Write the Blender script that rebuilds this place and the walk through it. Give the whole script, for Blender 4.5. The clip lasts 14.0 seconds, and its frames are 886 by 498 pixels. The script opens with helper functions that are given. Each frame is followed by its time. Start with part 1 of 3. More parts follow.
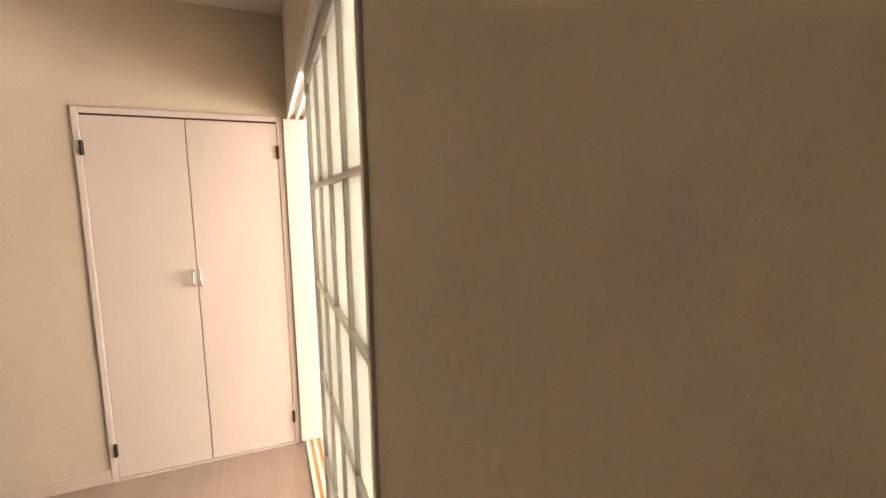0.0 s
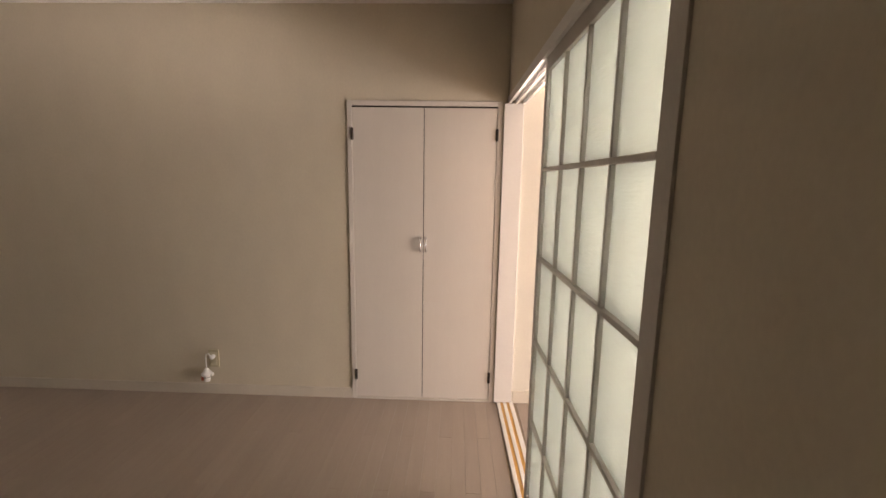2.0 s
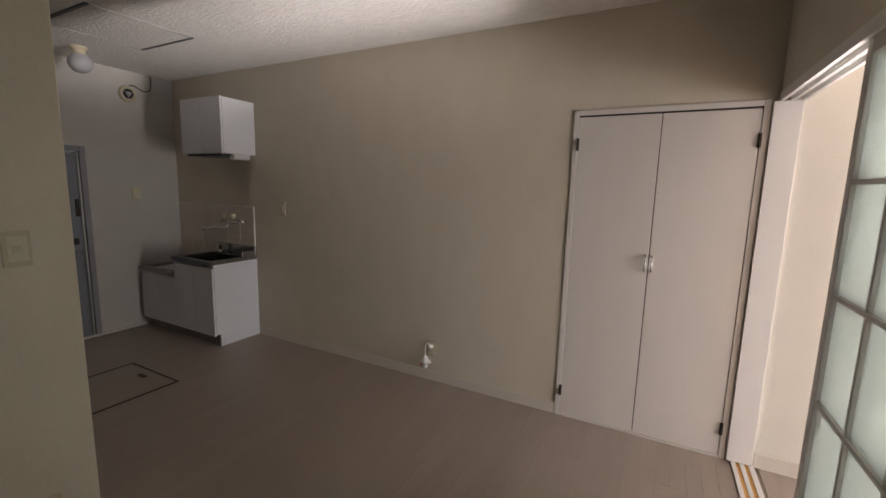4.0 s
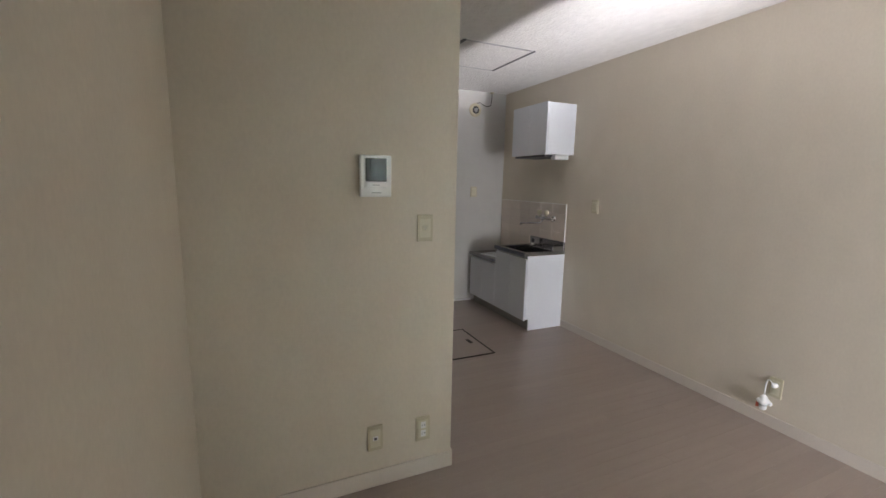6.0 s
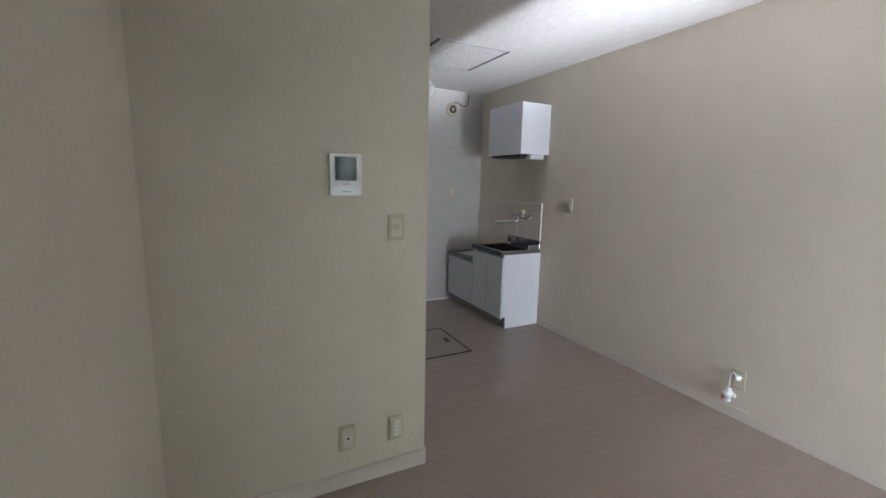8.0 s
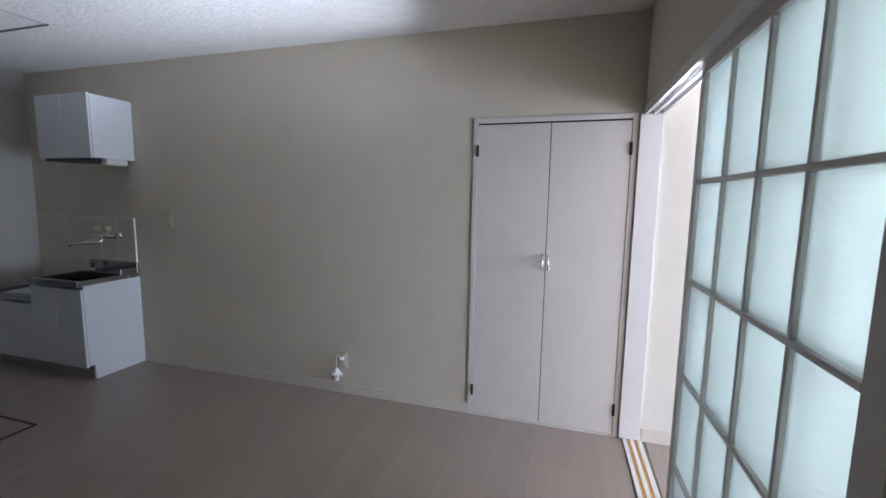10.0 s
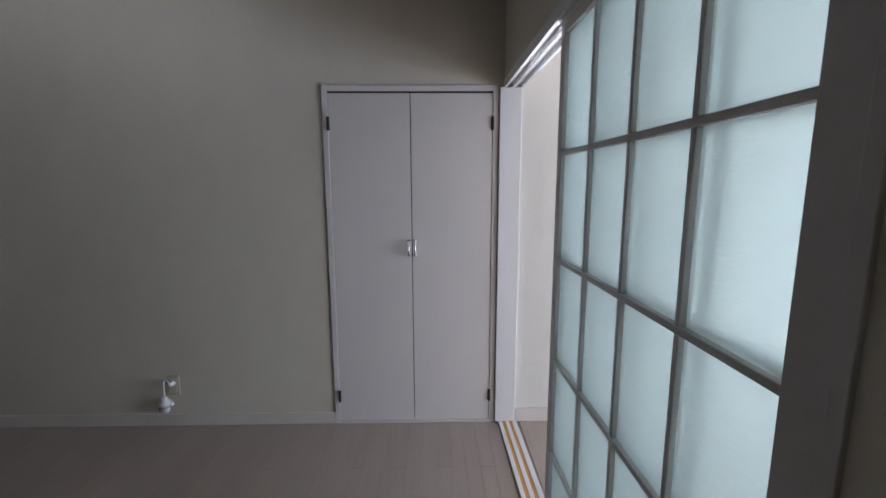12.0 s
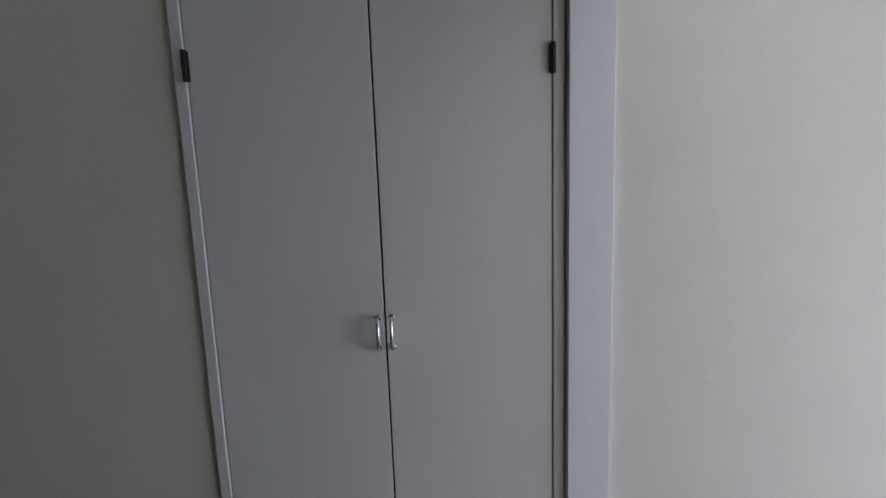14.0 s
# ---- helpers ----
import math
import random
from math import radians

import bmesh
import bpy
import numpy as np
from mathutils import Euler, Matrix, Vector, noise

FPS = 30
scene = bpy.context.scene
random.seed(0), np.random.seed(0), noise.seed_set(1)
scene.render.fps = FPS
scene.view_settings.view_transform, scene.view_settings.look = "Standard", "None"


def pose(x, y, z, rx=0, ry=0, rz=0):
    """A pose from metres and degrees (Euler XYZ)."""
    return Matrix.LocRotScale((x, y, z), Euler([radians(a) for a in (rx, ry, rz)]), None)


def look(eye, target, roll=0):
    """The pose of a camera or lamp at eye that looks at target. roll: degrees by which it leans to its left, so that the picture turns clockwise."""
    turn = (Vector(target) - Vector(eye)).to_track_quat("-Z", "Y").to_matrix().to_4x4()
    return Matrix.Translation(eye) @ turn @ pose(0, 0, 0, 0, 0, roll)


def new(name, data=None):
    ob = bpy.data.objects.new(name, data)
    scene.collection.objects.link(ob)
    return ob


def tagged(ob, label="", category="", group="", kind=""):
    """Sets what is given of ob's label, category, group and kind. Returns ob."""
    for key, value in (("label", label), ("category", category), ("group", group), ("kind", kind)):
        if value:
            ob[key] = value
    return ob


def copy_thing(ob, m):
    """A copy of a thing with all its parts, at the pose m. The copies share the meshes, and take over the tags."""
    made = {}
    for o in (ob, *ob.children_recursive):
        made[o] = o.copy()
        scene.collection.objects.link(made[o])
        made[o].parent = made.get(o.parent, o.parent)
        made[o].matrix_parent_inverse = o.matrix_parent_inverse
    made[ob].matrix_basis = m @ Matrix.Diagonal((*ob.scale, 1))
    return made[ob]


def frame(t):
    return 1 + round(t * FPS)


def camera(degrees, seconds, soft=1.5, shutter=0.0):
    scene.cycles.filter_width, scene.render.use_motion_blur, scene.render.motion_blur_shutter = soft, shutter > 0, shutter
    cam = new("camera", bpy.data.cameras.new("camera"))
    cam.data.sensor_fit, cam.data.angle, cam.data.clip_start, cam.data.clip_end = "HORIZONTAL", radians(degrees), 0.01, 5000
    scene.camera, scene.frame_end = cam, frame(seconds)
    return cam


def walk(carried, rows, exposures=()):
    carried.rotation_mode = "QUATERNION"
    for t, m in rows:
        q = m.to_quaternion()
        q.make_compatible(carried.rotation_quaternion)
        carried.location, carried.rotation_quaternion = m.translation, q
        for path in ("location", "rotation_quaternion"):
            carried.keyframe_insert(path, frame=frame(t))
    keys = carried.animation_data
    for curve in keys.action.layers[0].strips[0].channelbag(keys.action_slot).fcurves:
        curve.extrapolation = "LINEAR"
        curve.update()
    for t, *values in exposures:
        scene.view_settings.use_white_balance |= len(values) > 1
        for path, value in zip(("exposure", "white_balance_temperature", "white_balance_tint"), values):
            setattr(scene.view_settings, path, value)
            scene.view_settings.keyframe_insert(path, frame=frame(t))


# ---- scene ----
cam = camera(93.5, 14.0, soft=1.5)
PATH = [
    (0, (-0.063, -2.653, 1.5), (0.67, -0.806, 1.271), -1.0),
    (0.5, (-0.101, -2.676, 1.498), (0.439, -0.771, 1.218), -1.2),
    (1, (-0.178, -2.693, 1.508), (0.155, -0.741, 1.228), -1.1),
    (1.5, (-0.263, -2.7, 1.507), (-0.207, -0.727, 1.185), -0.3),
    (2, (-0.276, -2.701, 1.507), (-0.339, -0.728, 1.187), 0.9),
    (2.5, (-0.288, -2.699, 1.51), (-0.380, -0.724, 1.21), 1.6),
    (3, (-0.316, -2.695, 1.512), (-0.566, -0.733, 1.222), 1.1),
    (3.5, (-0.360, -2.69, 1.522), (-0.941, -0.803, 1.215), 1.28),
    (4, (-0.436, -2.735, 1.512), (-1.358, -0.984, 1.22), 1.5),
    (6.3, (-0.6, -2.903, 1.466), (-2.458, -2.227, 1.166), 0.8),
    (6.5, (-0.602, -2.918, 1.46), (-2.487, -2.313, 1.173), 0.6),
    (7, (-0.61, -2.923, 1.468), (-2.513, -2.379, 1.176), 0.2),
    (7.2, (-0.616, -2.919, 1.473), (-2.511, -2.353, 1.174), 0.4),
    (9.3, (-0.436, -2.707, 1.48), (-1.515, -1.046, 1.202), 0.7),
    (9.5, (-0.427, -2.72, 1.494), (-1.35, -0.966, 1.226), 0.5),
    (10, (-0.376, -2.707, 1.486), (-0.938, -0.802, 1.247), 0.9),
    (10.5, (-0.336, -2.695, 1.492), (-0.535, -0.72, 1.247), 0.7),
    (11, (-0.328, -2.707, 1.485), (-0.300, -0.723, 1.232), 0.6),
    (11.5, (-0.343, -2.63, 1.47), (-0.325, -0.654, 1.162), 0.2),
    (12, (-0.351, -2.405, 1.458), (-0.32, -0.429, 1.154), -0.2),
    (12.5, (-0.342, -2.079, 1.488), (-0.384, -0.101, 1.196), -0.4),
    (13, (-0.369, -1.744, 1.475), (-0.39, 0.234, 1.178), -0.8),
    (13.5, (-0.396, -1.421, 1.465), (-0.348, 0.561, 1.196), -1.3),
    (14, (-0.367, -1.108, 1.46), (-0.299, 0.875, 1.204), -2.0),
]
EXPOSURE = [
    (0.0, 2.42, 9900, 32),
    (1.5, 1.72, 9100, 30),
    (3.0, 1.25, 8200, 27),
    (4.0, 1.12, 7400, 24),
    (6.5, 2.40, 6500, 20),
    (9.5, 1.78, 5700, 17),
    (10.0, 1.55, 5650, 18),
    (11.0, 1.22, 5650, 18),
    (12.5, 0.66, 5650, 18),
    (14.0, 0.30, 5550, 14),
]
walk(cam, [(t, look(eye, target, roll)) for t, eye, target, roll in PATH], EXPOSURE)

# ---------------------------------------------------------------- world, sun, window light
LIGHT_SKY = 0.10
LIGHT_WINDOW = 50.0
LIGHT_STREAK = 3.0
LIGHT_SUN = 4.0

world = bpy.data.worlds.new("sky")
scene.world = world
world.use_nodes = True
wn = world.node_tree.nodes
sky = wn.new("ShaderNodeTexSky")
sky.sky_type = "NISHITA"
sky.sun_disc = False
sky.sun_elevation = radians(42)
sky.sun_rotation = radians(82)
world.node_tree.links.new(sky.outputs[0], wn["Background"].inputs[0])
wn["Background"].inputs[1].default_value = LIGHT_SKY

sun = new("sun", bpy.data.lights.new("sun", "SUN"))
sun.data.energy, sun.data.angle, sun.data.color = LIGHT_SUN, radians(0.5), (1.0, 0.95, 0.87)
sun.matrix_basis = look((9.0, -0.85, 7.2), (1.0, -0.75, 0.0))

# skylight and an added ground-glare beam, both lamps in the window's opening
window_sky = new("window_sky", bpy.data.lights.new("window_sky", "AREA"))
window_sky.data.shape, window_sky.data.size, window_sky.data.size_y = "RECTANGLE", 2.4, 1.4
window_sky.data.energy, window_sky.data.color = LIGHT_WINDOW, (0.84, 0.93, 1.0)
window_sky.matrix_basis = look((3.58, -1.6, 0.85), (0.0, -1.6, 1.1))
# narrow beam added as the sunlit ground's glare, to streak the ceiling
streak_lamp = new("streak_lamp", bpy.data.lights.new("streak_lamp", "AREA"))
streak_lamp.data.shape, streak_lamp.data.size, streak_lamp.data.size_y = "RECTANGLE", 0.16, 0.3
streak_lamp.data.energy, streak_lamp.data.color = LIGHT_STREAK, (0.93, 0.97, 1.0)
streak_lamp.data.spread = radians(17)
streak_lamp.matrix_basis = look((3.58, -0.70, 0.45), (-2.6, -0.74, 2.66))


# ---------------------------------------------------------------- materials
def material(name, color, rough=0.5, metal=0.0, vary=0.0, vary_scale=3.0, bump=0.0, bump_scale=200.0, stretch=(1, 1, 1), random_tone=0.0, spec=0.5, depth=0.002):
    m = bpy.data.materials.new(name)
    m.use_nodes = True
    n, l = m.node_tree.nodes, m.node_tree.links
    p = n["Principled BSDF"]
    p.inputs["Base Color"].default_value = (*color, 1)
    p.inputs["Roughness"].default_value = rough
    p.inputs["Metallic"].default_value = metal
    p.inputs["Specular IOR Level"].default_value = spec
    tc = n.new("ShaderNodeTexCoord")
    mp = n.new("ShaderNodeMapping")
    mp.inputs["Scale"].default_value = stretch
    l.new(tc.outputs["Object"], mp.inputs["Vector"])
    if vary or random_tone:
        big = n.new("ShaderNodeTexNoise")
        big.inputs["Scale"].default_value, big.inputs["Detail"].default_value = vary_scale, 6
        fine = n.new("ShaderNodeTexNoise")
        fine.inputs["Scale"].default_value, fine.inputs["Detail"].default_value = vary_scale * 14, 3
        l.new(mp.outputs[0], big.inputs["Vector"])
        l.new(mp.outputs[0], fine.inputs["Vector"])
        add = n.new("ShaderNodeMath")
        add.operation = "ADD"
        l.new(big.outputs["Fac"], add.inputs[0])
        l.new(fine.outputs["Fac"], add.inputs[1])
        rng = n.new("ShaderNodeMapRange")
        rng.inputs["From Min"].default_value, rng.inputs["From Max"].default_value = 0.7, 1.3
        rng.inputs["To Min"].default_value, rng.inputs["To Max"].default_value = 1 - vary, 1 + vary
        l.new(add.outputs[0], rng.inputs["Value"])
        last = rng.outputs[0]
        if random_tone:
            info = n.new("ShaderNodeObjectInfo")
            tone = n.new("ShaderNodeMapRange")
            tone.inputs["To Min"].default_value, tone.inputs["To Max"].default_value = 1 - random_tone, 1 + random_tone
            l.new(info.outputs["Random"], tone.inputs["Value"])
            mul = n.new("ShaderNodeMath")
            mul.operation = "MULTIPLY"
            l.new(last, mul.inputs[0])
            l.new(tone.outputs[0], mul.inputs[1])
            last = mul.outputs[0]
        mix = n.new("ShaderNodeVectorMath")
        mix.operation = "SCALE"
        mix.inputs[0].default_value = color
        l.new(last, mix.inputs["Scale"])
        l.new(mix.outputs[0], p.inputs["Base Color"])
        rr = n.new("ShaderNodeMapRange")
        rr.inputs["To Min"].default_value, rr.inputs["To Max"].default_value = rough * 0.85, min(1, rough * 1.15)
        l.new(big.outputs["Fac"], rr.inputs["Value"])
        l.new(rr.outputs[0], p.inputs["Roughness"])
    if bump:
        tex = n.new("ShaderNodeTexNoise")
        tex.inputs["Scale"].default_value, tex.inputs["Detail"].default_value = bump_scale, 4
        l.new(mp.outputs[0], tex.inputs["Vector"])
        b = n.new("ShaderNodeBump")
        b.inputs["Strength"].default_value, b.inputs["Distance"].default_value = bump, depth
        l.new(tex.outputs["Fac"], b.inputs["Height"])
        l.new(b.outputs[0], p.inputs["Normal"])
    return m


WALLPAPER = material("cream_woven_wallpaper", (0.665, 0.60, 0.498), 0.85, vary=0.035, vary_scale=6, bump=0.16, bump_scale=330, stretch=(1, 1, 0.6), spec=0.25)
# lighter copy of the cream paper, the next room's daylight put into its colour
LITPAPER = material("lit_cream_wallpaper", (0.725, 0.69, 0.62), 0.85, vary=0.03, vary_scale=6, bump=0.16, bump_scale=330, spec=0.25)
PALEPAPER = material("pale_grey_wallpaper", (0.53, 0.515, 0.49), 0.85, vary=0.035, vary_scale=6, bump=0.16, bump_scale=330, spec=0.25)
CEILING = material("textured_ceiling_paper", (0.76, 0.745, 0.72), 0.8, vary=0.07, vary_scale=11, bump=1.0, bump_scale=30, stretch=(1, 1.7, 1), spec=0.3, depth=0.008)
SKIRT = material("pale_skirting_sheet", (0.66, 0.60, 0.53), 0.45, vary=0.03, vary_scale=6, bump=0.05, bump_scale=120)
TRIM = material("white_trim_sheet", (0.76, 0.74, 0.725), 0.42, vary=0.02, vary_scale=5, bump=0.05, bump_scale=120)
CLOSET = material("white_grained_closet_sheet", (0.70, 0.652, 0.615), 0.45, vary=0.018, vary_scale=3, bump=0.05, bump_scale=90, stretch=(5, 5, 0.6))
FLOOR = material("whitewashed_wood_floor", (0.37, 0.303, 0.262), 0.30, vary=0.06, vary_scale=3.0, bump=0.08, bump_scale=60, stretch=(9, 0.7, 1), random_tone=0.035)
JOINT = material("floor_joint_shade", (0.33, 0.26, 0.2), 0.7, vary=0.05)
FRAME = material("warm_white_door_frame", (0.54, 0.50, 0.468), 0.42, vary=0.03, vary_scale=6, bump=0.05)
TRACKWOOD = material("orange_wood_track", (0.62, 0.33, 0.09), 0.4, vary=0.1, vary_scale=3, stretch=(12, 0.6, 1), bump=0.1)
DARKMETAL = material("dark_bronze_hinge", (0.05, 0.042, 0.036), 0.4, 0.8, vary=0.1, vary_scale=30)
CHROME = material("brushed_chrome", (0.72, 0.72, 0.74), 0.2, 1.0, vary=0.05, vary_scale=40)
STEEL = material("stainless_worktop", (0.36, 0.355, 0.355), 0.24, 1.0, vary=0.08, vary_scale=8, bump=0.05, stretch=(1, 12, 1))
KITCHEN = material("white_melamine", (0.76, 0.785, 0.83), 0.3, vary=0.015, vary_scale=3)
KICK = material("grey_kick_board", (0.30, 0.28, 0.26), 0.55, vary=0.06)
TILE = material("pale_pink_glazed_tile", (0.70, 0.61, 0.54), 0.3, vary=0.04, vary_scale=5, random_tone=0.04, bump=0.04, bump_scale=30)
GROUT = material("tile_grout", (0.60, 0.52, 0.46), 0.85, vary=0.06)
CREAM = material("cream_switch_plastic", (0.55, 0.495, 0.35), 0.4, vary=0.02)
CREAMLIGHT = material("pale_cream_plastic", (0.64, 0.60, 0.46), 0.4, vary=0.02)
CREAMDARK = material("cream_rocker_plastic", (0.60, 0.56, 0.42), 0.4, vary=0.02)
WHITEPL = material("white_plastic", (0.82, 0.82, 0.81), 0.35, vary=0.015)
BLACKPL = material("black_plastic", (0.02, 0.02, 0.022), 0.4, vary=0.05)
SCREEN = material("dark_display_glass", (0.03, 0.035, 0.04), 0.06, vary=0.02, spec=0.3)
GREY = material("grey_print", (0.34, 0.34, 0.34), 0.5)
HOOD = material("dark_grey_metal_panel", (0.10, 0.10, 0.105), 0.45, 0.3, vary=0.05)
REDTAG = material("faded_red_label", (0.55, 0.12, 0.07), 0.5, vary=0.08)
ALUM = material("aluminium_edge", (0.48, 0.48, 0.48), 0.35, 0.9, vary=0.04)
# near-black colour standing for the shade in the closet's gaps
SHADOWGAP = material("gap_shade", (0.035, 0.03, 0.026), 0.8)
ENTRY = material("blue_grey_steel_door", (0.20, 0.215, 0.26), 0.4, vary=0.03, vary_scale=4)
ENTRYFRAME = material("grey_steel_door_frame", (0.27, 0.28, 0.31), 0.4, vary=0.03)
GLOBE = material("opal_lamp_glass", (0.52, 0.55, 0.57), 0.15, vary=0.01)
PAPER = material("leaflet_paper", (0.62, 0.66, 0.68), 0.6, vary=0.04)
CONCRETE = material("balcony_concrete", (0.60, 0.58, 0.55), 0.85, vary=0.12, vary_scale=2, bump=0.4, bump_scale=60)


def frosted():
    m = bpy.data.materials.new("frosted_glass")
    m.use_nodes = True
    n, l = m.node_tree.nodes, m.node_tree.links
    p = n["Principled BSDF"]
    p.inputs["Base Color"].default_value = (0.85, 0.93, 0.915, 1)
    p.inputs["Transmission Weight"].default_value = 1
    p.inputs["Roughness"].default_value = 0.45
    p.inputs["IOR"].default_value = 1.3
    tr = n.new("ShaderNodeBsdfTranslucent")
    tr.inputs[0].default_value = (0.80, 0.885, 0.87, 1)
    mix = n.new("ShaderNodeMixShader")
    mix.inputs[0].default_value = 0.12
    tc = n.new("ShaderNodeTexCoord")
    mp = n.new("ShaderNodeMapping")
    mp.inputs["Scale"].default_value = (1, 0.16, 1)
    tex = n.new("ShaderNodeTexNoise")
    tex.inputs["Scale"].default_value, tex.inputs["Detail"].default_value = 150, 3
    b = n.new("ShaderNodeBump")
    b.inputs["Strength"].default_value, b.inputs["Distance"].default_value = 0.5, 0.002
    l.new(tc.outputs["Object"], mp.inputs[0])
    l.new(mp.outputs[0], tex.inputs["Vector"])
    l.new(tex.outputs["Fac"], b.inputs["Height"])
    l.new(b.outputs[0], p.inputs["Normal"])
    l.new(p.outputs[0], mix.inputs[1])
    l.new(tr.outputs[0], mix.inputs[2])
    l.new(mix.outputs[0], n["Material Output"].inputs[0])
    return m


FROST = frosted()


def clear_glass():
    m = bpy.data.materials.new("clear_window_glass")
    m.use_nodes = True
    p = m.node_tree.nodes["Principled BSDF"]
    p.inputs["Base Color"].default_value = (0.95, 0.98, 0.97, 1)
    p.inputs["Transmission Weight"].default_value, p.inputs["Roughness"].default_value = 1, 0.0
    return m


CLEAR = clear_glass()


# ---------------------------------------------------------------- mesh helpers
def bx(bm, x0, x1, y0, y1, z0, z1, edge=0.0):
    """Adds a box, its edges rounded by edge."""
    made = bmesh.ops.create_cube(bm, size=1, matrix=Matrix.LocRotScale(((x0 + x1) / 2, (y0 + y1) / 2, (z0 + z1) / 2), None, (abs(x1 - x0), abs(y1 - y0), abs(z1 - z0))))
    if edge:
        edges = list({e for v in made["verts"] for e in v.link_edges})
        bmesh.ops.bevel(bm, geom=edges, offset=edge, segments=2, affect="EDGES", profile=0.5)
    return bm


def box(x0, x1, y0, y1, z0, z1, edge=0.0):
    return bx(bmesh.new(), x0, x1, y0, y1, z0, z1, edge)


def rod(bm, points, radius, sides=12):
    """Adds a tube of round section along the points."""
    pts = [Vector(p) for p in points]
    rings = []
    side = None
    for i, p in enumerate(pts):
        way = (pts[min(i + 1, len(pts) - 1)] - pts[max(i - 1, 0)]).normalized()
        if side is None:
            side = way.orthogonal().normalized()
        side = (side - way * side.dot(way)).normalized()
        up = way.cross(side)
        r = radius[i] if isinstance(radius, (list, tuple)) else radius
        rings.append([bm.verts.new(p + r * (math.cos(a) * side + math.sin(a) * up)) for a in [2 * math.pi * k / sides for k in range(sides)]])
    for a, b in zip(rings, rings[1:]):
        for k in range(sides):
            bm.faces.new((a[k], a[(k + 1) % sides], b[(k + 1) % sides], b[k]))
    bm.faces.new(list(reversed(rings[0])))
    bm.faces.new(rings[-1])
    bmesh.ops.recalc_face_normals(bm, faces=bm.faces)
    return bm


def lathe(bm, profile, base, axis, sides=28):
    """Adds a turned shape: profile of (radius, distance along axis) from base."""
    axis = Vector(axis).normalized()
    side = axis.orthogonal().normalized()
    up = axis.cross(side)
    rings = []
    for r, d in profile:
        r = max(r, 0.0004)
        rings.append([bm.verts.new(Vector(base) + axis * d + r * (math.cos(2 * math.pi * k / sides) * side + math.sin(2 * math.pi * k / sides) * up)) for k in range(sides)])
    for a, b in zip(rings, rings[1:]):
        for k in range(sides):
            bm.faces.new((a[k], a[(k + 1) % sides], b[(k + 1) % sides], b[k]))
    bm.faces.new(list(reversed(rings[0])))
    bm.faces.new(rings[-1])
    bmesh.ops.recalc_face_normals(bm, faces=bm.faces)
    return bm


def mesh_of(name, bm, mat, smooth=False):
    me = bpy.data.meshes.new(name)
    bm.to_mesh(me)
    bm.free()
    me.materials.append(mat)
    if smooth:
        me.shade_smooth()
    return me


def part(name, bm, mat, parent, label="", smooth=False):
    ob = new(name, mesh_of(name, bm, mat, smooth))
    ob.parent = parent
    return tagged(ob, label)


def thing(name, m, label, category, group="", kind=""):
    ob = new(name)
    ob.empty_display_size = 0.1
    ob.matrix_basis = m
    return tagged(ob, label, category, group, kind)


def setting(name, bm, mat, label, category, m=None):
    ob = new(name, mesh_of(name, bm, mat))
    if m is not None:
        ob.matrix_basis = m
    return tagged(ob, label, category, "", "structure")


# ---------------------------------------------------------------- large structure
CEIL = 2.56
WEST, EAST, SOUTH = -5.2, 3.6, -3.145
PART = pose(0.030, 0, 0, 0, 0, 1.1)       # the partition's own axes: face at x 0, running towards -y
THICK, OPEN, HEAD = 0.10, -2.020, 2.03

# back wall with the closet's opening in it
bm = box(WEST - 0.12, -0.968, 0.0, 0.12, 0, CEIL)
bx(bm, -0.968, -0.012, 0.0, 0.12, 1.985, CEIL)
bx(bm, -0.012, 0.08, 0.0, 0.12, 0, CEIL)
setting("wall_north", bm, WALLPAPER, "cream woven wallpaper wall beside the closet", "wall")
setting("wall_northeast", box(0.08, EAST + 0.12, 0.0, 0.12, 0, CEIL), LITPAPER, "cream papered wall of the bright next room, lightened as daylit", "wall")
bm = box(-0.98, 0.0, 0.55, 0.6, 0, CEIL)
bx(bm, -1.03, -0.98, 0.12, 0.6, 0, CEIL)
bx(bm, 0.0, 0.05, 0.12, 0.6, 0, CEIL)
setting("closet_inside", bm, WALLPAPER, "plain papered inside of the shut closet", "wall")

# partition with the wide sliding-door opening
bm = box(0, THICK, OPEN, -3.3, 0, CEIL)
bx(bm, 0, THICK, OPEN, -0.001, HEAD, CEIL)
setting("wall_partition", bm, WALLPAPER, "cream papered partition around the sliding doors", "wall", PART)

# wall behind the walker, projecting wall with the intercom, entrance wall
setting("wall_south", box(-2.4, 0.09, SOUTH - 0.12, SOUTH, 0, CEIL), WALLPAPER, "cream papered wall behind the living space", "wall")
bm = box(WEST, -2.4, SOUTH - 0.12, -2.005, 0, CEIL, 0.004)
setting("wall_projecting", bm, WALLPAPER, "cream papered projecting wall with intercom and sockets", "wall")
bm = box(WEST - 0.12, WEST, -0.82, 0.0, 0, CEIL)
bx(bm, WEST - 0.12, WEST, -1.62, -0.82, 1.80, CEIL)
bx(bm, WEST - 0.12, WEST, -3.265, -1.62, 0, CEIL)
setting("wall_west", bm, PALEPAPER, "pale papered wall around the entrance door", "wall")

